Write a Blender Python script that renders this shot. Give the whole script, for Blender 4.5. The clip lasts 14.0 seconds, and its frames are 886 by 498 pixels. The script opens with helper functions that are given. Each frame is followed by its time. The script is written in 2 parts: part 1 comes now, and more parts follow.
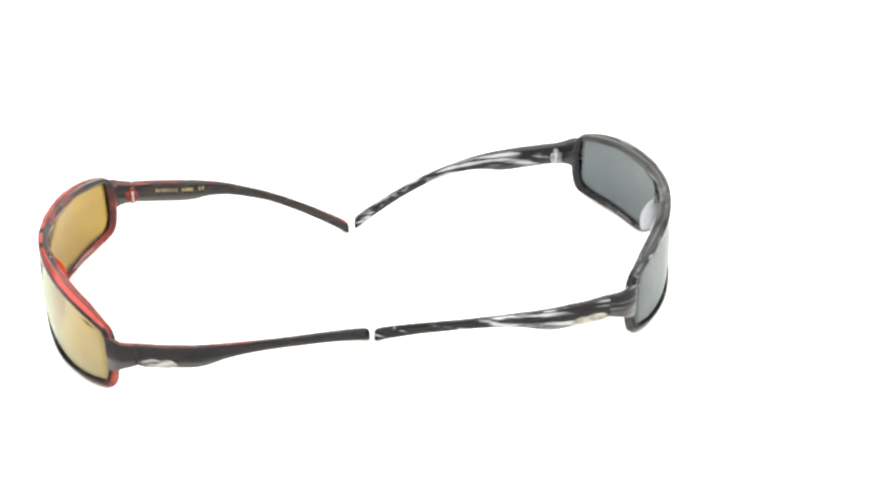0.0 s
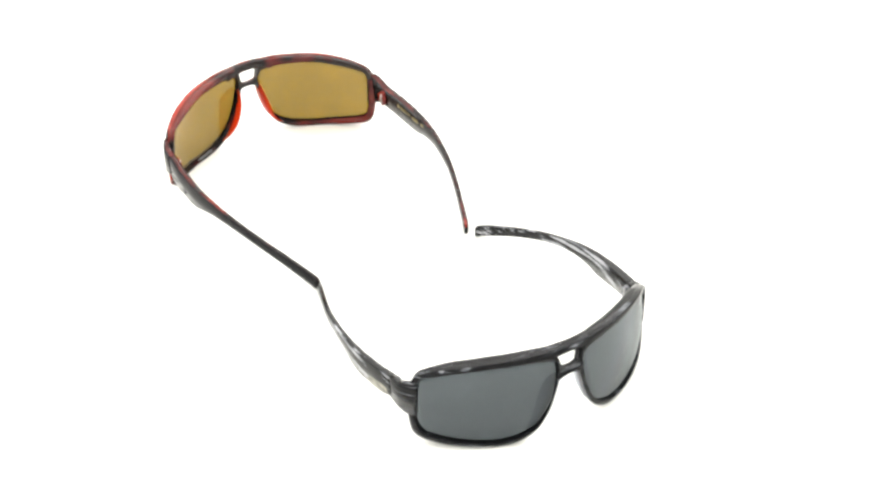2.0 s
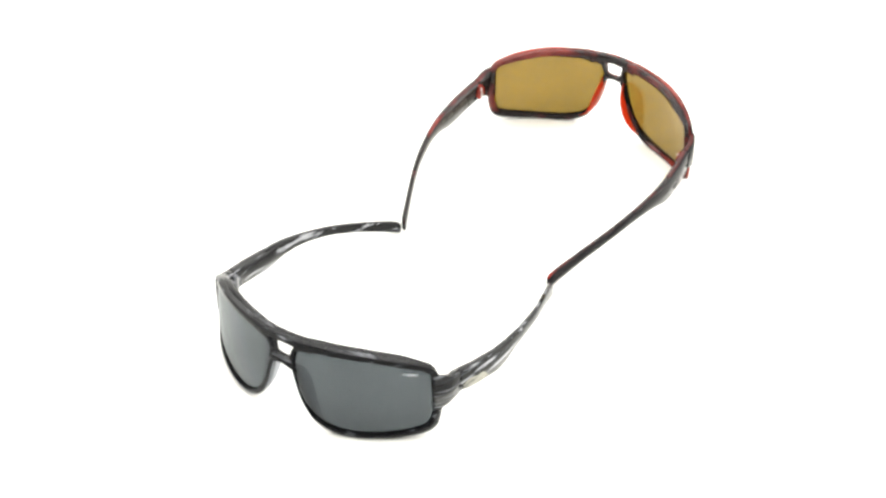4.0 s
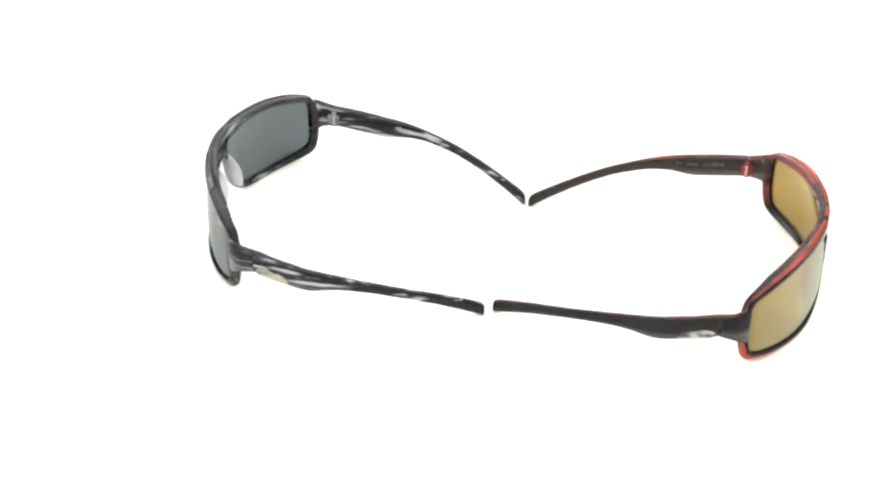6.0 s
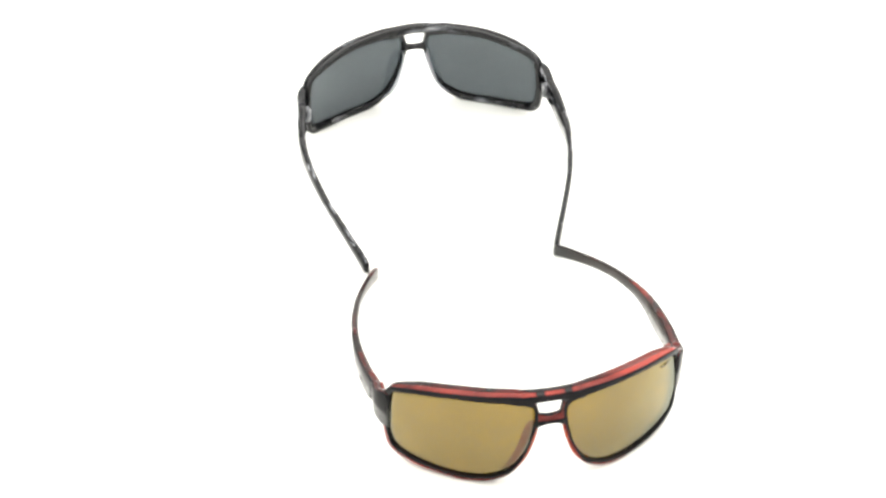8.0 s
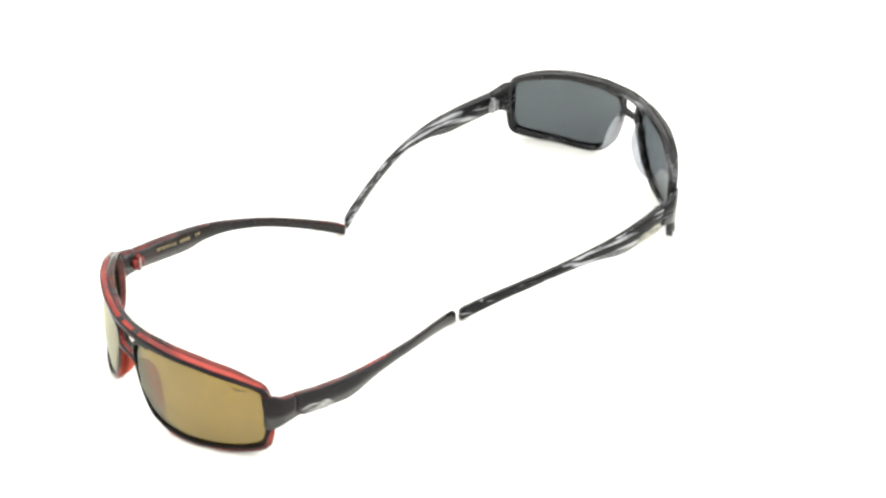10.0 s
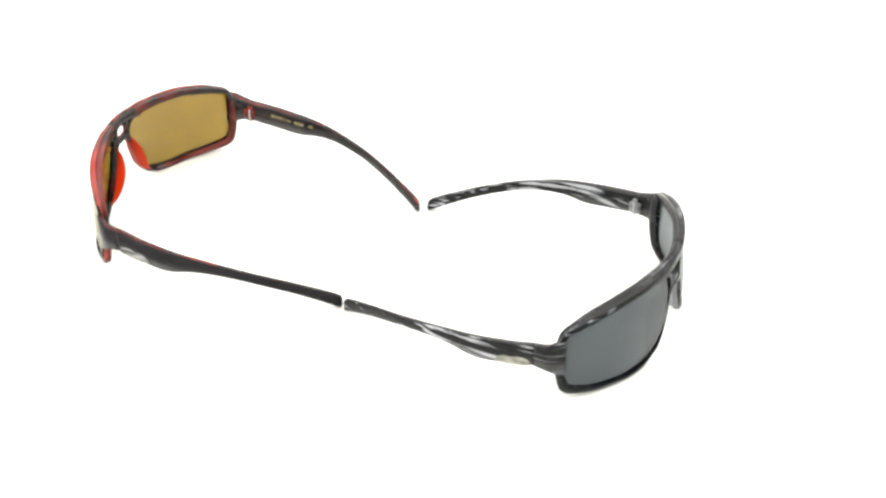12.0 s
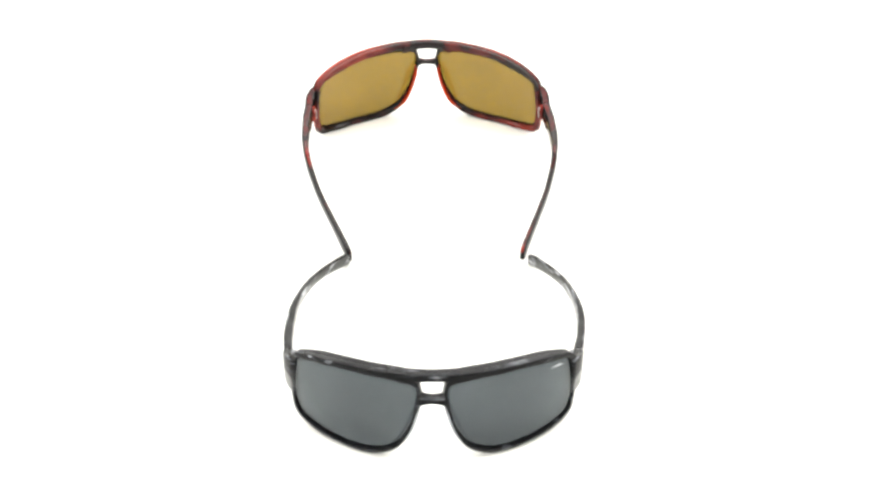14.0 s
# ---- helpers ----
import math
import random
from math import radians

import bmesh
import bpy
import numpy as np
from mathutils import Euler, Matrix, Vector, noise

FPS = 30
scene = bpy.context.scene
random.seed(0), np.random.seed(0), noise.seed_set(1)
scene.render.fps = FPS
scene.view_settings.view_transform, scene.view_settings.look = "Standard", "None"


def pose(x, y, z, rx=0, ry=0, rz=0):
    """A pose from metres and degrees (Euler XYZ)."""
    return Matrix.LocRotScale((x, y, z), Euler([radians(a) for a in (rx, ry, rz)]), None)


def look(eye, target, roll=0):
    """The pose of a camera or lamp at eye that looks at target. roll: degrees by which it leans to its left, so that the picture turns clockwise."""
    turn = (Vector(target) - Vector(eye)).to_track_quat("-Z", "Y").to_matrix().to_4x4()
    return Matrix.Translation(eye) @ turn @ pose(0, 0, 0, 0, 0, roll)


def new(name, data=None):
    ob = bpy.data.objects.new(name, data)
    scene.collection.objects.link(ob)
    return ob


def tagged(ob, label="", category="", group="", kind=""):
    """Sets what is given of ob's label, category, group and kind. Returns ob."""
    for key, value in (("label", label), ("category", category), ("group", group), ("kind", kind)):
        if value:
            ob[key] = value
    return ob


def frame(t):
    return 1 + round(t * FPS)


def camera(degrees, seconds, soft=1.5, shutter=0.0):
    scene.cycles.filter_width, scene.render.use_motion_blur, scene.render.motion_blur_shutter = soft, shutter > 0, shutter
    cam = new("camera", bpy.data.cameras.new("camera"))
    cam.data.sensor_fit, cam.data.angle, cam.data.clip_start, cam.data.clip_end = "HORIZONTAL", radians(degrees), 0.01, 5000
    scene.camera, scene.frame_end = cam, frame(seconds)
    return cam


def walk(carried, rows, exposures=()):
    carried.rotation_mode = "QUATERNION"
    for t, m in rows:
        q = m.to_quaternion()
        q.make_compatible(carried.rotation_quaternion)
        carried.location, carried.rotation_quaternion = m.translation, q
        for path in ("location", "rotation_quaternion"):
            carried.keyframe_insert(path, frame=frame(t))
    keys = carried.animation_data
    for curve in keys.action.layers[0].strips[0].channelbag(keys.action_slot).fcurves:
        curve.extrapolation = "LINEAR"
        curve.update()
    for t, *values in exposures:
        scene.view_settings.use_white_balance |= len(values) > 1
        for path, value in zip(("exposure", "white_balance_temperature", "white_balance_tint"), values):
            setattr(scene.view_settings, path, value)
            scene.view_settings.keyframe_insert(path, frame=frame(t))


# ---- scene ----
# Two pairs of sunglasses, temple tips touching, turn on a white studio table before a camera on a tripod head.
# Glasses' own space: x across, y towards the front, z up; the ground under the bridge is the origin.

# ---- camera ----
SECONDS = 14.0
EYE = Vector((0.0, -0.77845, 0.57961))
ROLL = -0.169
TURN_START, TURN_RATE = 95.499, -32.7014  # degrees, degrees per second
# seconds, unevenness of the turn, camera pan, camera tilt (degrees)
HEAD = [
    (0, 1.48, 0.756, 35.888),
    (0.5, 1.75, 0.714, 35.761),
    (1, 1.54, 0.612, 35.620),
    (1.5, 1.47, 0.500, 35.451),
    (2, 1.51, 0.316, 35.289),
    (2.5, 1.25, 0.192, 35.164),
    (3, 0.66, 0.039, 35.078),
    (4, 0.16, -0.014, 35.273),
    (4.5, -0.71, -0.041, 35.473),
    (5.5, -2.85, -0.095, 36.275),
    (6, -3.65, -0.077, 36.597),
    (6.5, -4.35, -0.108, 36.778),
    (7, -4.62, -0.136, 36.949),
    (7.5, -4.38, -0.152, 37.189),
    (8, -3.67, -0.133, 37.388),
    (8.5, -2.76, -0.139, 37.470),
    (9, -2.42, -0.173, 37.276),
    (9.5, -1.72, -0.158, 36.973),
    (10, -0.88, -0.143, 36.721),
    (10.5, -0.06, -0.129, 36.455),
    (11, 0.70, -0.114, 36.195),
    (11.5, 1.28, -0.099, 36.205),
    (12, 1.47, -0.070, 35.990),
    (12.5, 1.62, -0.062, 35.725),
    (13, 1.90, -0.063, 35.504),
    (13.5, 1.93, -0.044, 35.288),
    (14, 1.86, -0.007, 35.050),
]


def aim(pan, tilt):
    a, b = radians(pan), radians(tilt)
    way = Vector((math.sin(a) * math.cos(b), math.cos(a) * math.cos(b), -math.sin(b)))
    return look(EYE, EYE + way, ROLL)


cam = camera(27.958, SECONDS, soft=2.6)
walk(cam, [(t, aim(pan, tilt)) for t, _, pan, tilt in HEAD], [(0, 0.38), (0.1, 0.22), (0.2, 0.06), (0.3, 0.0), (14, 0.0)])

# ---- light ----
world = bpy.data.worlds.new("studio_air")
scene.world = world
world.use_nodes = True
world.node_tree.nodes["Background"].inputs[0].default_value = (1.0, 0.99, 0.97, 1)
world.node_tree.nodes["Background"].inputs[1].default_value = 0.05


def softbox(name, eye, target, w, h, watts, colour=(1.0, 0.985, 0.96)):
    lamp = bpy.data.lights.new(name, "AREA")
    lamp.shape, lamp.size, lamp.size_y, lamp.energy, lamp.color = "RECTANGLE", w, h, watts, colour
    ob = new(name, lamp)
    ob.matrix_basis = look(eye, target)
    return ob


# Unseen lamps, added for the sheen on the frames' tops and soft shadows.
softbox("ceiling_softbox", (0.0, 0.1, 1.84), (0.0, 0.1, 0.0), 2.6, 2.4, 46)
softbox("side_softbox", (-1.5, 0.3, 1.0), (0.0, 0.0, 0.1), 0.9, 1.2, 13)
softbox("side_softbox", (1.5, 0.3, 1.0), (0.0, 0.0, 0.1), 0.9, 1.2, 20)
softbox("back_softbox", (0.0, 1.72, 1.25), (0.0, 0.0, 0.05), 2.2, 0.9, 14)
scene.view_settings.exposure = 0.0


# ---- materials ----
def material(name):
    mat = bpy.data.materials.new(name)
    mat.use_nodes = True
    nt = mat.node_tree
    return mat, nt, nt.nodes["Principled BSDF"]


def node(nt, kind, **values):
    n = nt.nodes.new(kind)
    for key, value in values.items():
        n.inputs[key].default_value = value
    return n


def noise_map(nt, scale, detail=3.0, rough=0.5, size=1.0):
    """Noise in the thing's own metres, stretched by scale (x, y, z)."""
    co = nt.nodes.new("ShaderNodeTexCoord")
    mp = node(nt, "ShaderNodeMapping", Scale=scale)
    no = node(nt, "ShaderNodeTexNoise", Scale=size, Detail=detail, Roughness=rough)
    nt.links.new(co.outputs["Object"], mp.inputs["Vector"])
    nt.links.new(mp.outputs["Vector"], no.inputs["Vector"])
    return no.outputs["Fac"]


def ramp(nt, fac, stops):
    r = nt.nodes.new("ShaderNodeValToRGB")
    while len(r.color_ramp.elements) < len(stops):
        r.color_ramp.elements.new(0.5)
    for el, (at, colour) in zip(r.color_ramp.elements, stops):
        el.position, el.color = at, (*colour, 1)
    nt.links.new(fac, r.inputs["Fac"])
    return r.outputs["Color"]


def bump(nt, bsdf, fac, strength, distance):
    b = node(nt, "ShaderNodeBump", Strength=strength, Distance=distance)
    nt.links.new(fac, b.inputs["Height"])
    nt.links.new(b.outputs["Normal"], bsdf.inputs["Normal"])


def white_surface(name, colour, speck):
    mat, nt, b = material(name)
    low = tuple(c * 0.985 for c in colour)
    nt.links.new(ramp(nt, noise_map(nt, (4, 4, 4), 4), [(0.35, low), (0.65, colour)]), b.inputs["Base Color"])
    b.inputs["Roughness"].default_value = 0.75
    b.inputs["Specular IOR Level"].default_value = 0.25
    bump(nt, b, noise_map(nt, (900, 900, 900), 2), speck, 0.0002)
    return mat


def acetate(name, stops, stretch, gloss=0.055, shine=0.26, see=0.0, glow=(1, 1, 1), middle=None, run=None, gaps=None, sight=0.5):
    """Polished streaked plastic; stretch sets the streaks' run, see its share of light let through, middle the colour over the nose, run where along y the last colours gather."""
    mat, nt, b = material(name)
    streak = noise_map(nt, stretch, 4.0, 0.55)
    if run:
        co = nt.nodes.new("ShaderNodeTexCoord")
        xyz = nt.nodes.new("ShaderNodeSeparateXYZ")
        nt.links.new(co.outputs["Object"], xyz.inputs[0])
        apart = nt.nodes.new("ShaderNodeMath")
        apart.operation = "SUBTRACT"
        apart.inputs[1].default_value = (run[0] + run[1]) / 2
        nt.links.new(xyz.outputs["Y"], apart.inputs[0])
        away = nt.nodes.new("ShaderNodeMath")
        away.operation = "ABSOLUTE"
        nt.links.new(apart.outputs[0], away.inputs[0])
        half = abs(run[1] - run[0]) / 2
        lift = node(nt, "ShaderNodeMapRange")
        for key, value in (("From Min", half * 0.6), ("From Max", half * 1.3), ("To Min", 0.035), ("To Max", -0.045)):
            lift.inputs[key].default_value = value
        nt.links.new(away.outputs[0], lift.inputs["Value"])
        total = nt.nodes.new("ShaderNodeMath")
        nt.links.new(streak, total.inputs[0])
        nt.links.new(lift.outputs[0], total.inputs[1])
        streak = total.outputs[0]
    colour = ramp(nt, streak, stops)
    if middle:
        co = nt.nodes.new("ShaderNodeTexCoord")
        xyz = nt.nodes.new("ShaderNodeSeparateXYZ")
        nt.links.new(co.outputs["Object"], xyz.inputs[0])
        off = nt.nodes.new("ShaderNodeMath")
        off.operation = "ABSOLUTE"
        nt.links.new(xyz.outputs["X"], off.inputs[0])
        rag = node(nt, "ShaderNodeMath")
        rag.operation = "MULTIPLY_ADD"
        rag.inputs[1].default_value, rag.inputs[2].default_value = 0.012, -0.006
        nt.links.new(noise_map(nt, (80, 80, 80), 3), rag.inputs[0])
        low = node(nt, "ShaderNodeMapRange")  # only above the nose
        for key, value in (("From Min", 0.033), ("From Max", 0.029), ("To Min", 0.0), ("To Max", 0.05)):
            low.inputs[key].default_value = value
        nt.links.new(xyz.outputs["Z"], low.inputs["Value"])
        near = nt.nodes.new("ShaderNodeMath")
        nt.links.new(off.outputs[0], near.inputs[0])
        nt.links.new(low.outputs[0], near.inputs[1])
        both = nt.nodes.new("ShaderNodeMath")
        nt.links.new(near.outputs[0], both.inputs[0])
        nt.links.new(rag.outputs[0], both.inputs[1])
        band = node(nt, "ShaderNodeMapRange")
        band.inputs["From Min"].default_value, band.inputs["From Max"].default_value = 0.009, 0.012
        nt.links.new(both.outputs[0], band.inputs["Value"])
        mix = nt.nodes.new("ShaderNodeMix")
        mix.data_type = "RGBA"
        nt.links.new(band.outputs[0], mix.inputs[0])
        mix.inputs[6].default_value = (*middle, 1)
        nt.links.new(colour, mix.inputs[7])
        colour = mix.outputs[2]
    if gaps:
        co = nt.nodes.new("ShaderNodeTexCoord")
        xyz = nt.nodes.new("ShaderNodeSeparateXYZ")
        nt.links.new(co.outputs["Object"], xyz.inputs[0])
        rag = nt.nodes.new("ShaderNodeMath")
        rag.operation = "MULTIPLY_ADD"
        rag.inputs[1].default_value = 0.003
        nt.links.new(noise_map(nt, (150, 150, 150), 3), rag.inputs[0])
        nt.links.new(xyz.outputs["X"], rag.inputs[2])
        off = nt.nodes.new("ShaderNodeMath")
        off.operation = "ABSOLUTE"
        nt.links.new(rag.outputs[0], off.inputs[0])
        wide = nt.nodes.new("ShaderNodeMath")
        wide.operation = "MULTIPLY"
        wide.inputs[1].default_value = 50.0
        nt.links.new(off.outputs[0], wide.inputs[0])
        on, no = (1, 1, 1), (0, 0, 0)
        dark = ramp(nt, wide.outputs[0], [(gaps[0] * 50 - 0.03, no), (gaps[0] * 50 + 0.03, on), (gaps[1] * 50 - 0.03, on), (gaps[1] * 50 + 0.03, no)])
        high = node(nt, "ShaderNodeMapRange")
        high.inputs["From Min"].default_value, high.inputs["From Max"].default_value = 0.043, 0.046
        nt.links.new(xyz.outputs["Z"], high.inputs["Value"])
        both = nt.nodes.new("ShaderNodeMath")
        both.operation = "MULTIPLY"
        nt.links.new(dark, both.inputs[0])
        nt.links.new(high.outputs[0], both.inputs[1])
        mix = nt.nodes.new("ShaderNodeMix")
        mix.data_type = "RGBA"
        nt.links.new(both.outputs[0], mix.inputs[0])
        nt.links.new(colour, mix.inputs[6])
        mix.inputs[7].default_value = (*SOOT, 1)
        colour = mix.outputs[2]
    nt.links.new(colour, b.inputs["Base Color"])
    fine = noise_map(nt, (700, 700, 700), 3)
    nt.links.new(ramp(nt, fine, [(0.3, (gloss * 0.8,) * 3), (0.7, (gloss * 1.35,) * 3)]), b.inputs["Roughness"])
    b.inputs["Specular IOR Level"].default_value = shine
    bump(nt, b, noise_map(nt, (260, 260, 260), 2), 0.02, 0.0003)
    if see:
        thin = nt.nodes.new("ShaderNodeBsdfTranslucent")
        clear = node(nt, "ShaderNodeBsdfTransparent", Color=(*glow, 1))
        thin.inputs["Color"].default_value = (*glow, 1)
        half = node(nt, "ShaderNodeMixShader", Fac=sight)
        both = node(nt, "ShaderNodeMixShader", Fac=see)
        nt.links.new(thin.outputs[0], half.inputs[1])
        nt.links.new(clear.outputs[0], half.inputs[2])
        nt.links.new(b.outputs[0], both.inputs[1])
        nt.links.new(half.outputs[0], both.inputs[2])
        nt.links.new(both.outputs[0], nt.nodes["Material Output"].inputs["Surface"])
    return mat


def tinted_lens(name, tint, mirror, flat, rise, turn=3.0, rough=0.09):
    """Sun lens: tint is what one face lets through; flat and rise set the gloss of the thin mirror coat, face on and at the edge."""
    mat, nt, b = material(name)
    nt.nodes.remove(b)
    clear = node(nt, "ShaderNodeBsdfTransparent")
    nt.links.new(ramp(nt, noise_map(nt, (38, 38, 50), 4, 0.6), [(0.3, tuple(c * 0.9 for c in tint)), (0.7, tuple(c * 1.05 for c in tint))]), clear.inputs["Color"])
    gloss = node(nt, "ShaderNodeBsdfGlossy", Color=(*mirror, 1), Roughness=rough)
    nt.links.new(ramp(nt, noise_map(nt, (90, 90, 140), 4, 0.6), [(0.35, (rough * 0.5,) * 3), (0.7, (rough * 2.2,) * 3)]), gloss.inputs["Roughness"])
    edge = node(nt, "ShaderNodeLayerWeight", Blend=0.5)
    steep = nt.nodes.new("ShaderNodeMath")
    steep.operation = "POWER"
    steep.inputs[1].default_value = turn
    nt.links.new(edge.outputs["Facing"], steep.inputs[0])
    gain = nt.nodes.new("ShaderNodeMath")
    gain.operation = "MULTIPLY_ADD"
    gain.inputs[1].default_value, gain.inputs[2].default_value = rise, flat
    nt.links.new(steep.outputs[0], gain.inputs[0])
    mix = nt.nodes.new("ShaderNodeMixShader")
    nt.links.new(gain.outputs[0], mix.inputs[0])
    nt.links.new(clear.outputs[0], mix.inputs[1])
    nt.links.new(gloss.outputs[0], mix.inputs[2])
    nt.links.new(mix.outputs[0], nt.nodes["Material Output"].inputs["Surface"])
    return mat


def metal(name, colour, rough):
    mat, nt, b = material(name)
    nt.links.new(ramp(nt, noise_map(nt, (500, 500, 500), 3), [(0.3, tuple(c * 0.75 for c in colour)), (0.7, colour)]), b.inputs["Base Color"])
    b.inputs["Metallic"].default_value, b.inputs["Roughness"].default_value = 1.0, rough
    return mat


def badge(name, low, high):
    mat, nt, b = material(name)
    nt.links.new(ramp(nt, noise_map(nt, (200, 130, 330), 3), [(0.36, low), (0.62, high)]), b.inputs["Base Color"])
    b.inputs["Metallic"].default_value, b.inputs["Roughness"].default_value = 0.25, 0.35
    return mat


def ink(name, colour, thin=0.0):
    mat, nt, b = material(name)
    nt.links.new(ramp(nt, noise_map(nt, (900, 900, 900), 2), [(0.35, tuple(c * 0.7 for c in colour)), (0.65, colour)]), b.inputs["Base Color"])
    b.inputs["Roughness"].default_value = 0.4
    if thin:
        clear = nt.nodes.new("ShaderNodeBsdfTransparent")
        mix = node(nt, "ShaderNodeMixShader", Fac=thin)
        nt.links.new(b.outputs[0], mix.inputs[1])
        nt.links.new(clear.outputs[0], mix.inputs[2])
        nt.links.new(mix.outputs[0], nt.nodes["Material Output"].inputs["Surface"])
    return mat


TABLE = white_surface("table_laminate", (0.86, 0.86, 0.825), 0.05)
WALL = white_surface("studio_paint", (0.82, 0.82, 0.81), 0.15)
BLACK, COAL, SMOKE, MIST = (0.005, 0.005, 0.006), (0.012, 0.0125, 0.0145), (0.10, 0.105, 0.115), (0.40, 0.405, 0.425)
RED, WINE, SOOT = (0.30, 0.034, 0.023), (0.075, 0.011, 0.010), (0.010, 0.006, 0.006)

GREY = dict(
    face=acetate("smoke_acetate_front", [(0.52, (0.004, 0.004, 0.005)), (0.60, (0.010, 0.011, 0.013)), (0.67, SMOKE), (0.76, MIST)], (75, 75, 330), shine=0.10, gloss=0.02),
    core=acetate("smoke_acetate_core", [(0.44, BLACK), (0.58, COAL), (0.70, SMOKE), (0.82, MIST)], (30, 60, 150), shine=0.27),
    back=acetate("smoke_acetate_back", [(0.46, BLACK), (0.57, COAL), (0.66, SMOKE), (0.78, MIST)], (40, 60, 170), shine=0.3),
    arm=acetate("smoke_acetate_arm", [(0.51, BLACK), (0.55, COAL), (0.575, SMOKE), (0.63, MIST)], (190, 23, 400), shine=0.18, run=(-0.04, -0.12)),
    edge=acetate("smoke_acetate_edge", [(0.50, BLACK), (0.57, COAL), (0.64, SMOKE), (0.74, MIST)], (170, 20, 190), shine=0.3),
    inside=acetate("smoke_acetate_inside", [(0.50, BLACK), (0.54, COAL), (0.565, SMOKE), (0.62, MIST)], (170, 24, 360), shine=0.18, run=(-0.04, -0.12)),
    end=acetate("smoke_acetate_corner", [(0.46, BLACK), (0.54, COAL), (0.62, SMOKE), (0.80, MIST)], (40, 9, 520), shine=0.18),
    pad=acetate("clear_smoke_pad", [(0.3, (0.3, 0.3, 0.32)), (0.6, (0.6, 0.6, 0.62))], (60, 60, 60), see=0.75, glow=(0.84, 0.86, 0.9)),
    knuckle=acetate("clear_smoke_knuckle", [(0.4, SMOKE), (0.6, MIST)], (120, 120, 120), see=0.3, glow=(0.6, 0.62, 0.65)),
    lens=tinted_lens("grey_lens_coat", (0.235, 0.255, 0.27), (0.93, 0.97, 1.0), 0.026, 0.42),
    lens_back=tinted_lens("grey_lens_back", (0.26, 0.28, 0.295), (0.93, 0.97, 1.0), 0.03, 0.4),
    mark=badge("beige_badge", (0.12, 0.115, 0.10), (0.36, 0.35, 0.29)),
    print=ink("white_ink", (0.75, 0.76, 0.78), 0.5),
    faint=ink("thin_white_ink", (0.75, 0.76, 0.78), 0.5),
    tag=ink("white_lens_ink", (0.75, 0.76, 0.78), 0.5),
    steel=metal("hinge_steel", (0.6, 0.6, 0.6), 0.3))
RUBY = dict(
    face=acetate("black_front_acetate", [(0.4, BLACK), (0.7, (0.014, 0.010, 0.012))], (30, 60, 60), shine=0.10, gloss=0.02),
    core=acetate("ruby_core_acetate", [(0.38, WINE), (0.60, RED)], (20, 40, 60), gaps=(0.0045, 0.0085)),
    back=acetate("ruby_tortoise_acetate", [(0.44, SOOT), (0.55, WINE), (0.76, (0.20, 0.030, 0.022))], (24, 40, 60), middle=SOOT),
    arm=acetate("black_arm_acetate", [(0.4, BLACK), (0.7, (0.012, 0.010, 0.012))], (60, 20, 60), shine=0.16),
    end=acetate("black_corner_acetate", [(0.4, BLACK), (0.7, (0.014, 0.010, 0.012))], (40, 20, 60), shine=0.16),
    edge=acetate("ruby_edge_acetate", [(0.47, SOOT), (0.53, WINE), (0.61, RED)], (30, 17, 30), run=(-0.05, -0.1)),
    inside=acetate("brown_inside_acetate", [(0.4, BLACK), (0.6, (0.02, 0.013, 0.011))], (60, 30, 80)),
    pad=acetate("ruby_pad", [(0.3, (0.14, 0.012, 0.008)), (0.7, (0.26, 0.025, 0.014))], (60, 60, 60), see=0.62, glow=(1.0, 0.22, 0.085), sight=0.15),
    knuckle=acetate("ruby_knuckle", [(0.4, WINE), (0.6, RED)], (120, 120, 120)),
    lens=tinted_lens("gold_mirror_coat", (0.415, 0.345, 0.128), (0.97, 1.0, 0.85), 0.05, 0.5, 2.5),
    lens_back=tinted_lens("amber_lens_back", (0.475, 0.366, 0.178), (1.0, 0.93, 0.8), 0.035, 0.4),
    mark=badge("worn_silver_badge", (0.035, 0.035, 0.037), (0.36, 0.36, 0.35)),
    print=ink("gold_ink", (0.30, 0.24, 0.095)),
    faint=ink("worn_gold_ink", (0.055, 0.046, 0.028)),
    tag=ink("bronze_lens_ink", (0.16, 0.125, 0.05), 0.55),
    steel=metal("hinge_nickel", (0.6, 0.58, 0.55), 0.3))


# ---- mesh tools ----
def part(name, bm, mats, parent, label=""):
    bmesh.ops.recalc_face_normals(bm, faces=bm.faces)
    for f in bm.faces:
        f.smooth = True
    me = bpy.data.meshes.new(name)
    bm.to_mesh(me)
    bm.free()
    for m in mats if isinstance(mats, (list, tuple)) else [mats]:
        me.materials.append(m)
    ob = new(name, me)
    ob.parent = parent
    return tagged(ob, label) if label else ob


def spline(points, steps, closed):
    """Catmull-Rom through tuples of any length."""
    p = np.array(points, float)
    n, out = len(p), []
    for i in range(n if closed else n - 1):
        if closed:
            a, b, c, d = (p[(i + j) % n] for j in (-1, 0, 1, 2))
        else:
            b, c = p[i], p[i + 1]
            a = p[i - 1] if i else 2 * b - c
            d = p[i + 2] if i + 2 < n else 2 * c - b
        for k in range(steps):
            t = k / steps
            out.append(0.5 * (2 * b + (c - a) * t + (2 * a - 5 * b + 4 * c - d) * t * t + (3 * b - a - 3 * c + d) * t ** 3))
    if not closed:
        out.append(p[-1])
    return out


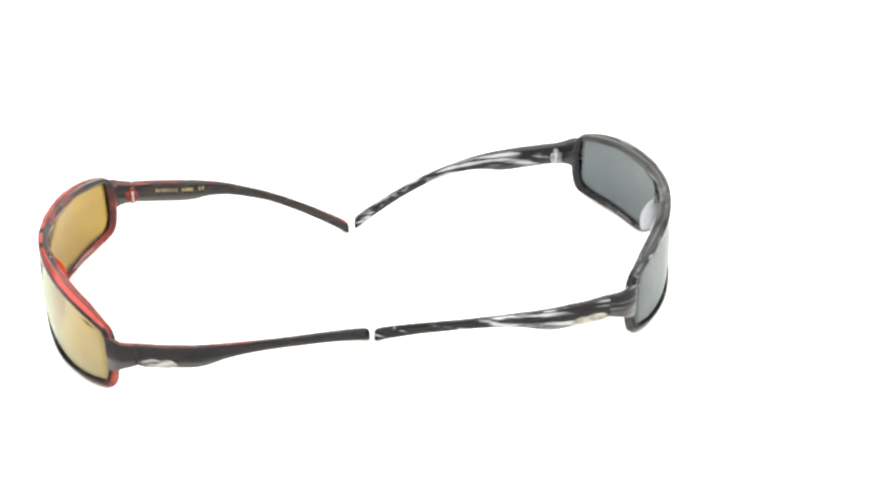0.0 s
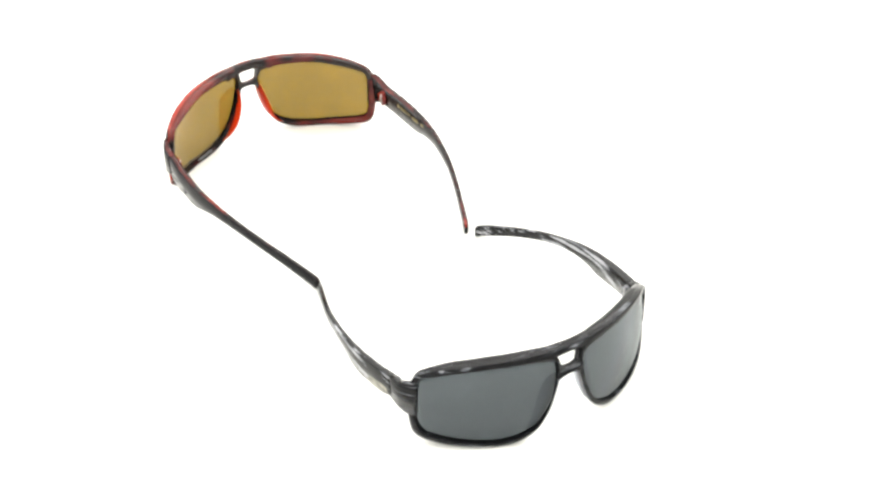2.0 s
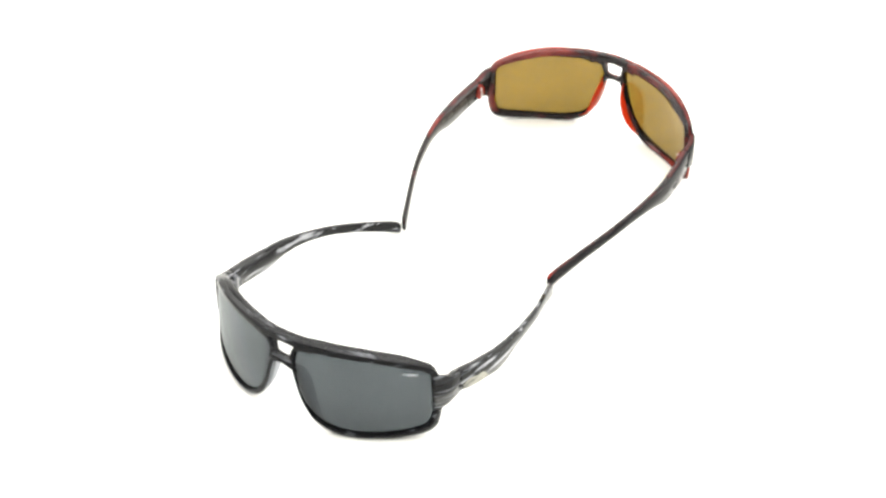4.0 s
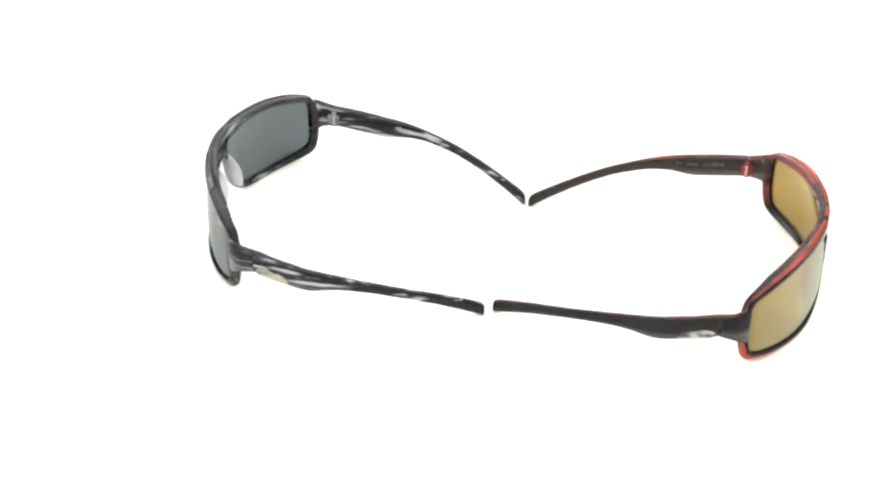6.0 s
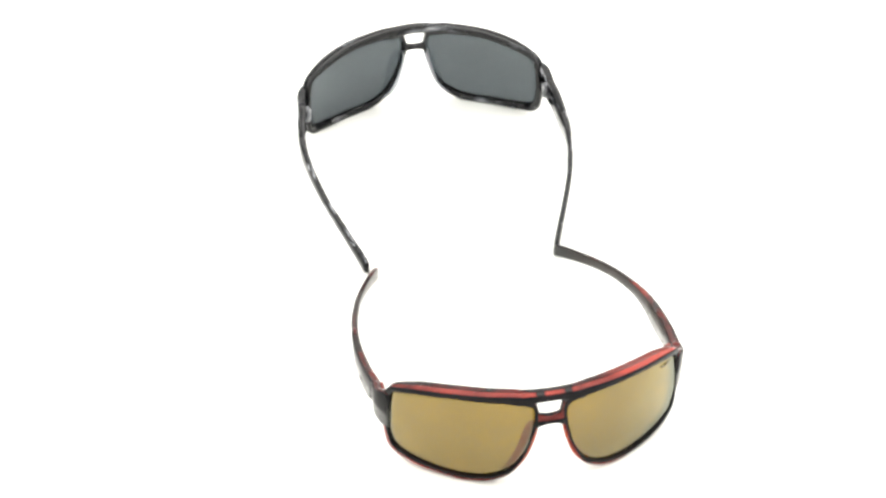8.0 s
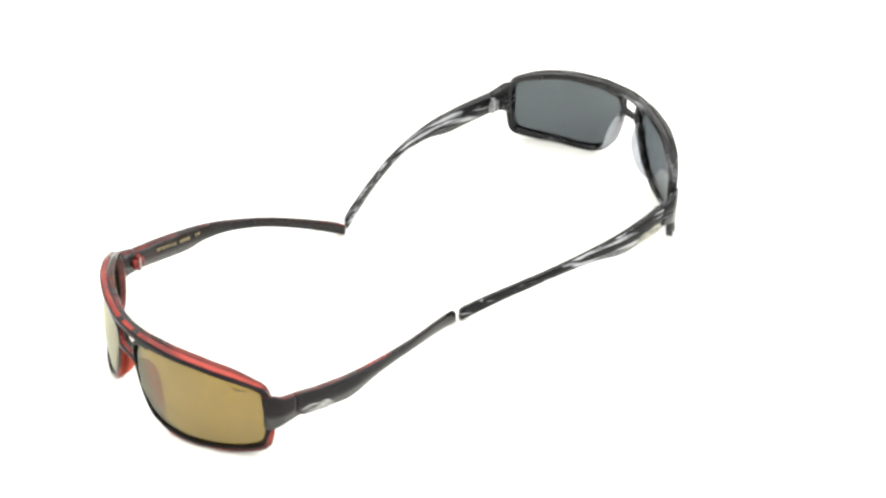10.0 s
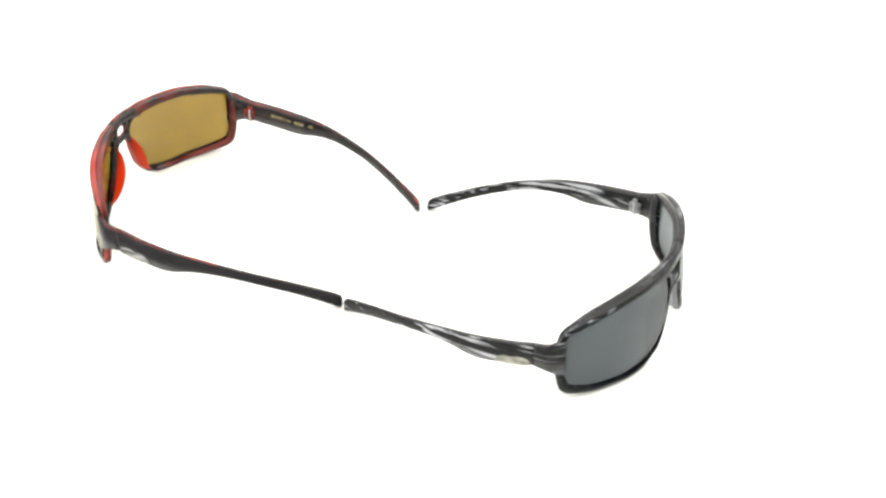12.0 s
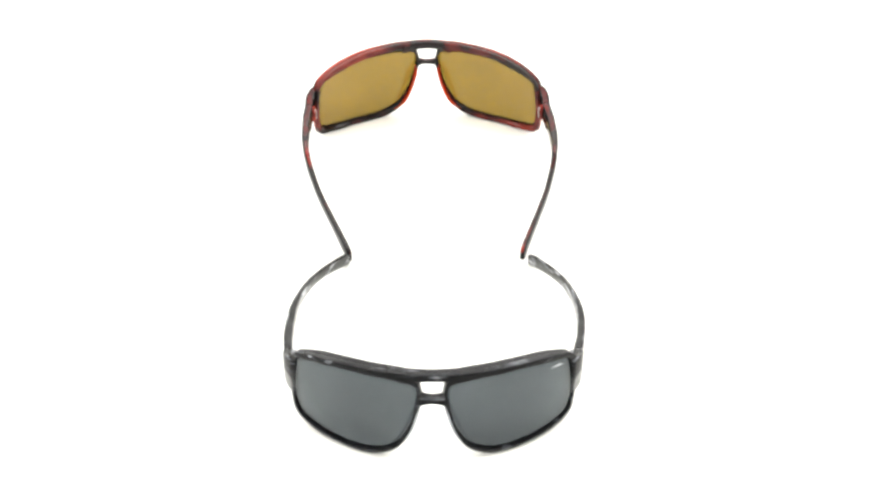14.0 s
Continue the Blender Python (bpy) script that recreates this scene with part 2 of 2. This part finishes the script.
def loft(bm, rings, closed=False, cap=True, mat_of=None):
    """Skin over rings of equally many points; mat_of(i) gives the slot of the i-th side."""
    vs = [[bm.verts.new(q) for q in ring] for ring in rings]
    n = len(rings[0])
    for r in range(len(vs) if closed else len(vs) - 1):
        a, b = vs[r], vs[(r + 1) % len(vs)]
        for i in range(n):
            f = bm.faces.new((a[i], a[(i + 1) % n], b[(i + 1) % n], b[i]))
            if mat_of:
                f.material_index = mat_of(i)
    if cap and not closed:
        bm.faces.new(vs[0])
        bm.faces.new(vs[-1][::-1])


def box(bm, lo, hi, r):
    """Small box with its edges rounded off."""
    c = bmesh.ops.create_cube(bm, size=1.0)["verts"]
    for v in c:
        v.co = Vector(lo[i] + (v.co[i] + 0.5) * (hi[i] - lo[i]) for i in range(3))
    edges = list({e for v in c for e in v.link_edges})
    bmesh.ops.bevel(bm, geom=edges, offset=r, segments=2, affect="EDGES", profile=0.5)


# ---- the front's curved face ----
MM = 0.001
BASE = 0.090  # radius of the wrap
FORE = 0.0078
LEAN = -0.04


def on_front(x, z, n):
    """Point of the front: x across, z up, n forward of the outer face (millimetres)."""
    x, z, n = x * MM, z * MM, n * MM
    c = math.sqrt(max(BASE * BASE - x * x, 1e-8))
    crest = 0.0008 * math.exp(-((x / 0.0227) ** 2))
    return (x + n * x / BASE, FORE + crest + c - BASE + LEAN * (z - 0.0395) + n * c / BASE, z)


# Pairs round one rim: lens edge x, z and outer edge x, z (mm).
RIM = [
    (7.5, 38.5, 5.0, 37.0), (7.6, 42.3, 5.3, 42.3), (9.3, 46.1, 7.2, 47.8), (19.5, 47.7, 12.5, 52.5), (29.0, 47.9, 28.5, 52.0), (43.0, 47.2, 43.5, 50.7),
    (55.5, 44.5, 57.0, 47.7), (63.6, 41.4, 65.2, 44.0), (66.7, 39.2, 68.5, 41.2), (67.9, 35.5, 70.3, 36.6), (68.6, 28.0, 71.2, 29.0), (68.8, 19.0, 71.6, 19.3),
    (68.2, 12.0, 71.1, 11.0), (67.0, 8.5, 69.9, 5.8), (63.8, 6.5, 66.4, 2.8), (56.0, 4.6, 57.6, 1.0), (47.0, 3.6, 47.3, 0.5), (37.5, 3.3, 37.0, 0.0),
    (27.5, 4.9, 26.5, 1.5), (18.6, 9.8, 17.0, 7.2), (12.8, 18.4, 10.9, 17.8), (9.5, 28.0, 8.0, 27.2)]
# Temple stations: y, top z, bottom z, middle x, thickness (mm).
ARM = [
    (-38.3, 33.5, 21.0, 71.9, 4.4), (-42.0, 33.1, 20.5, 72.3, 4.4), (-50.0, 31.9, 18.9, 73.2, 4.2), (-60.0, 30.6, 17.4, 73.5, 4.0),
    (-66.0, 29.7, 16.7, 73.6, 3.9), (-72.0, 29.1, 16.9, 73.4, 3.7), (-78.0, 28.4, 18.2, 73.0, 3.5), (-85.0, 27.5, 19.0, 72.1, 3.3),
    (-93.0, 26.0, 19.0, 70.8, 3.2), (-102.0, 24.1, 17.9, 68.7, 3.1), (-112.8, 21.6, 15.8, 65.8, 3.0), (-123.0, 18.9, 12.8, 62.2, 2.9),
    (-133.2, 15.8, 9.4, 58.1, 2.9), (-143.4, 12.3, 5.3, 53.8, 3.0), (-151.6, 9.2, 1.8, 50.3, 3.0), (-155.2, 7.2, 0.2, 48.8, 2.8),
    (-156.2, 5.4, 0.9, 48.4, 1.8),
]


def rim_ring(bm, side, steps, section):
    """Sweep section(outer z) -> [(w, n)] round the rim; w runs from the lens edge (0) to the outer edge (1)."""
    rings = []
    for ix, iz, ox, oz in spline(RIM, steps, True):
        rings.append([on_front(side * (ix + w * (ox - ix)), iz + w * (oz - iz), n) for w, n in section(ox, oz)])
    loft(bm, rings, closed=True)


def share(ox, oz):
    """How much of the rim's width the front laminate covers; the coloured core shows on the bevel below it."""
    if ox < 19 and 1 < oz < 36.5:
        return 0.6
    if ox < 8 and 36.5 <= oz < 42:
        return 0.55
    return 0.38 + 0.62 * min(1, max(0, (oz - 12) / 16)) - 0.14 * brow(oz)


def brow(oz):
    return min(1, max(0, (oz - 40) / 4))


def depth(ox, oz):
    """Thickness of the rim: deep along the brow, thinner over the nose."""
    return 4.6 + 0.5 * min(1, max(0, (oz - 8) / 20)) + (2.0 - 1.5 * math.exp(-((ox / 20) ** 2))) * min(1, max(0, (oz - 43) / 5))


def face_section(ox, oz):
    k = share(ox, oz)
    return [(0.18, -1.4), (0.18, -2.6), (0, -2.6), (0, -0.9), (0.05 * k, -0.4), (0.12 * k, -0.08), (0.2 * k, 0), (0.5 * k, 0.04), (0.84 * k, 0), (0.93 * k, -0.08), (0.985 * k, -0.3), (k, -0.6), (k, -1.4)]


def core_section(ox, oz):
    k, d, b = share(ox, oz), 0.45 * depth(ox, oz), brow(oz)
    return [(0.15, -1.0), (0.15, -d), (0.985, -d), (1.0, -d + 0.3), (0.985 - 0.05 * b, -1.5), (0.95 - 0.05 * b, -1.05), (min(0.97, k + 0.12) - 0.07 * b, -0.62), (k - 0.03, -0.55), (k - 0.06, -1.0)]


def back_section(ox, oz):
    """The inner layer; along the brow it hangs a little lower than the lens's edge."""
    d, b = depth(ox, oz), brow(oz)
    m = 0.43 * d
    return [(0.02, -m), (-0.05 * b, -2.6), (0.1 - 0.25 * b, -m - 0.6), (0.35 - 0.4 * b, -d + 0.2), (0.6 - 0.35 * b, -d), (0.85, -d + 0.1), (0.95, -d + 0.5), (0.99, -d + 1.0), (0.985, -m)]


def bridge_bar(bm, half, low, high, section, sunk=0.0):
    rings = []
    for k in range(21):
        x = -half + 2 * half * k / 20
        rings.append([on_front(x, low(x) + w * (high(x) - low(x)), n - sunk) for w, n in section(abs(x), high(x))])
    loft(bm, rings)


def front_layer(section):
    bm = bmesh.new()
    for side in (1, -1):
        rim_ring(bm, side, 6, section)
    bridge_bar(bm, 16, lambda x: 48.6 - 0.012 * x * x + 0.018 * max(0, abs(x) - 9) ** 2, lambda x: 53.0 - 0.0024 * x * x, section, 0.06)
    bridge_bar(bm, 6.4, lambda x: 35.8 - 0.05 * x * x, lambda x: 38.9 + 0.045 * x * x, section)
    return bm


def end_piece(side):
    """Corner block from the rim back to the hinge."""
    bm = bmesh.new()
    rows = [(-23.4, 37.4, 16.9, 68.1, 2.6), (-25.8, 37.6, 17.0, 69.6, 3.4), (-28.6, 36.6, 18.4, 71.0, 4.0), (-32.0, 34.8, 19.9, 71.9, 4.3), (-38.1, 33.6, 20.9, 71.9, 4.4)]
    loft(bm, [arm_ring(side, *r) for r in spline(rows, 3, False)], mat_of=arm_slot)
    return bm


PROFILE = [(1.0, -0.6), (1.0, 0.0), (1.0, 0.6), (0.86, 0.86), (0.5, 0.965), (0.0, 1.0), (-0.5, 0.965), (-0.86, 0.88), (-1.0, 0.6), (-1.0, 0.0), (-1.0, -0.6), (-0.86, -0.88), (-0.5, -1.0), (0.0, -1.0), (0.5, -1.0), (0.86, -0.88)]


def arm_ring(side, y, top, low, x, thick, splay=(0.0, 0.0)):
    cz, h, t = (top + low) / 2, (top - low) / 2, thick / 2
    x += spread(y, splay)
    out = []
    for a, b in PROFILE:
        bulge = 0.12 * (1 - b * b) if a > 0.9 else 0
        zz = cz + (b * h if abs(b) > 0.86 or h < t * 1.4 else math.copysign(min(abs(b) / 0.6, 1) * (h - 0.8), b) if abs(b) <= 0.6 else math.copysign(h - 0.25, b))
        out.append((side * (x + a * t + bulge) * MM, y * MM, zz * MM))
    return out


def arm_slot(i):
    """Slots: 0 outer side, 1 edges, 2 inner side."""
    return 0 if i in (15, 0, 1, 2, 3) else 2 if i in (7, 8, 9, 10, 11) else 1


def spread(y, splay):
    """How far a temple bends outwards at y."""
    near, far = min(1, max(0, (-y - 38) / 34)), max(0, (-y - 38) / 118)
    near = near * near * (3 - 2 * near)
    return splay[0] * near * (1 - far) + splay[1] * far


def arm_at(y, splay):
    rows = ARM[::-1]
    ys = [r[0] for r in rows]
    top, low, x, thick = (float(np.interp(y, ys, [r[k] for r in rows])) for k in (1, 2, 3, 4))
    return top, low, x + spread(y, splay), thick


def temple(side, splay):
    bm = bmesh.new()
    loft(bm, [arm_ring(side, *r, splay) for r in spline(ARM, 4, False)], mat_of=arm_slot)
    return bm


def lens(side):
    """Curved lens with front and back face and a rim."""
    bm = bmesh.new()
    edge = [(p[0], p[1]) for p in spline([r[:2] for r in RIM], 5, True)]
    cx, cz = 39.0, 24.0
    def grid(n, slot):
        rows = [[bm.verts.new(on_front(side * (cx + f * (x - cx)), cz + f * (z - cz), n - (f * (z - cz)) ** 2 / 320)) for x, z in edge] for f in (0.2, 0.4, 0.6, 0.8, 0.92, 1.015)]
        mid = bm.verts.new(on_front(side * cx, cz, n))
        m = len(edge)
        for i in range(m):
            bm.faces.new((mid, rows[0][i], rows[0][(i + 1) % m])).material_index = slot
            for a, b in zip(rows, rows[1:]):
                bm.faces.new((a[i], b[i], b[(i + 1) % m], a[(i + 1) % m])).material_index = slot
        return rows[-1]
    a, b = grid(0.0, 0), grid(-1.9, 1)
    for i in range(len(edge)):
        j = (i + 1) % len(edge)
        bm.faces.new((a[i], a[j], b[j], b[i]))
    return bm


def nose_pad(side):
    """Moulded flange that runs back from the nose edge of the rim."""
    bm = bmesh.new()
    rows = [(6.6, 36.0, 1.0), (6.6, 32.6, 4.6), (7.5, 28.2, 6.8), (8.9, 23.4, 7.8), (11.0, 17.6, 7.4), (13.8, 12.4, 6.2), (17.8, 7.8, 3.9), (23.4, 4.2, 0.3)]
    rings = []
    for x, z, d in spline(rows, 4, False):
        ring = []
        for n, s in ((-1.6, -0.9), (-2.4 - d * 0.5, -0.8 + d * 0.08), (-2.6 - d, d * 0.22), (-2.9 - d, d * 0.24 + 0.5), (-2.6 - d, d * 0.24 + 1.0), (-2.4 - d * 0.5, 1.0 + d * 0.08), (-1.6, 1.0)):
            ring.append(on_front(side * (x + s), z, n))
        rings.append(ring)
    loft(bm, rings)
    return bm


def hinge(side):
    """Moulded knuckle between corner block and temple."""
    bm = bmesh.new()
    lo, hi = sorted((side * 68.0, side * 73.0))
    box(bm, (lo * MM, -39.6 * MM, 21.8 * MM), (hi * MM, -37.0 * MM, 31.4 * MM), 0.5 * MM)
    lo, hi = sorted((side * 67.6, side * 70.0))
    box(bm, (lo * MM, -41.4 * MM, 23.6 * MM), (hi * MM, -34.6 * MM, 29.4 * MM), 0.9 * MM)
    return bm


def hinge_pin(side):
    bm = bmesh.new()
    m = Matrix.Translation((side * 67.8 * MM, -38.6 * MM, 26.5 * MM))
    bmesh.ops.create_cone(bm, cap_ends=True, segments=16, radius1=0.5 * MM, radius2=0.5 * MM, depth=6.6 * MM, matrix=m)
    return bm


def emblem(side, splay):
    """Low raised badge with a ragged outline on the temple's outer side."""
    bm = bmesh.new()
    rings = []
    for y, lo, hi in spline([(-39.6, 21.6, 23.6), (-41.5, 20.6, 24.9), (-46, 19.8, 25.4), (-50, 19.3, 24.2), (-53, 18.9, 24.4), (-56, 18.9, 22.6), (-58, 19.4, 20.2)], 3, False):
        _, _, x, t = arm_at(y, splay)
        x0 = x + t / 2 - 0.12
        rings.append([(side * (x0 + d) * MM, y * MM, z * MM) for d, z in ((0, lo), (0.3, lo + 0.15), (0.36, (lo + hi) / 2), (0.3, hi - 0.15), (0, hi))])
    loft(bm, rings)
    return bm


def letter_bars(side, splay, y0, y1, z, h, gaps):
    """Unreadable print on the temple's inner side, as plain bars."""
    bm = bmesh.new()
    span = (y1 - y0) / len(gaps)
    for k, g in enumerate(gaps):
        if not g:
            continue
        a, b = y0 + span * (k + 0.12), y0 + span * (k + 0.12 + 0.76 * g)
        ring = []
        for y in (a, b):
            top, low, x, t = arm_at(y, splay)
            zc = (top + low) / 2 + z
            xi = x - t / 2 - 0.03
            ring.append([(side * (xi - d) * MM, y * MM, zz * MM) for d, zz in ((0, zc - h / 2), (0.06, zc - h / 2), (0.06, zc + h / 2), (0, zc + h / 2))])
        loft(bm, ring)
    return bm


def lens_mark():
    """Small slanted print near the lens's outer top corner."""
    bm = bmesh.new()
    for x0, x1, z in ((-63.2, -59.0, 38.7), (-62.2, -57.6, 39.5)):
        rings = []
        for k in range(5):
            x = x0 + (x1 - x0) * k / 4
            rings.append([on_front(x, zz + 0.12 * (x - x0), n) for zz, n in ((z, -0.75), (z, -0.45), (z + 0.4, -0.45), (z + 0.4, -0.75))])
        loft(bm, rings)
    return bm


def sunglasses(label, m, bars, marked, splay):
    thing = tagged(new("sunglasses"), label, "sunglasses", "sunglasses on the table")
    part("front_face", front_layer(face_section), m["face"], thing)
    part("core_rim", front_layer(core_section), m["core"], thing)
    part("inner_rim", front_layer(back_section), m["back"], thing)
    for side in (1, -1):
        glass = part("lens", lens(side), [m["lens"], m["lens_back"]], thing)
        if marked and side == -1:
            part("lens_print", lens_mark(), m["tag"], glass)
        part("nose_pad", nose_pad(side), m["pad"], thing)
        part("end_piece", end_piece(side), [m["end"], m["back"], m["inside"]], thing)
        knuckle = part("hinge", hinge(side), m["knuckle"], thing, "moulded plastic hinge knuckle")
        part("pin", hinge_pin(side), m["steel"], knuckle, "small metal pin")
        arm = part("temple", temple(side, splay[side]), [m["arm"], m["edge"], m["inside"]], thing)
        part("emblem", emblem(side, splay[side]), m["mark"], arm, "raised silver badge")
        if bars:
            part("print", letter_bars(side, splay[side], -51, -78, 1.6, 1.9, bars), m["print" if side > 0 else "faint"], arm, "worn gold print")
    return thing


# ---- studio ----
def slab(name, lo, hi, mat):
    bm = bmesh.new()
    box(bm, lo, hi, 0.004)
    ob = part(name, bm, mat, None)
    for f in ob.data.polygons:
        f.use_smooth = False
    return tagged(ob, kind="structure")


slab("floor", (-2.0, -2.0, -0.05), (2.0, 2.0, 0.0), TABLE)
# Walls and ceiling stay unseen; added to close the room and bounce light.
slab("wall_north", (-2.0, 1.8, 0.0), (2.0, 1.9, 1.9), WALL)
slab("wall_south", (-2.0, -1.9, 0.0), (2.0, -1.8, 1.9), WALL)
slab("wall_east", (1.8, -1.8, 0.0), (1.9, 1.8, 1.9), WALL)
slab("wall_west", (-1.9, -1.8, 0.0), (-1.8, 1.8, 1.9), WALL)
slab("ceiling", (-2.0, -2.0, 1.9), (2.0, 2.0, 1.95), WALL)

# ---- the two pairs ----
WORDS = (0.9, 0.6, 0.8, 0.8, 0.6, 0.5, 0.6, 0.5, 0, 0.9, 1, 1, 1, 0, 0, 0.6, 0.8)
CODES = (0,) * 15 + (0.6, 0.8)
ruby_pair = sunglasses("black and ruby red acetate sunglasses with amber lenses, temples open", RUBY, WORDS, True, {1: (0.9, 3.9), -1: (0.3, -4.2)})
grey_pair = sunglasses("streaked black and smoke grey sunglasses with grey lenses, temples open", GREY, CODES, True, {1: (-0.5, 0.5), -1: (1.0, 4.5)})
RUBY_AT = pose(-0.01118, 0.19208, 0, 0, 0, 1.03)
GREY_AT = pose(-0.00432, -0.12283, 0, 0, 0, 180.18)


def motions():
    """The table top turns both pairs about the upright axis at the origin."""
    ts, uneven = [r[0] for r in HEAD], [r[1] for r in HEAD]
    for thing, at in ((ruby_pair, RUBY_AT), (grey_pair, GREY_AT)):
        rows = []
        for k in range(57):
            t = k * 0.25
            angle = TURN_START + TURN_RATE * t + float(np.interp(t, ts, uneven))
            rows.append((t, pose(0, 0, 0, 0, 0, angle) @ at))
        walk(thing, rows)


motions()
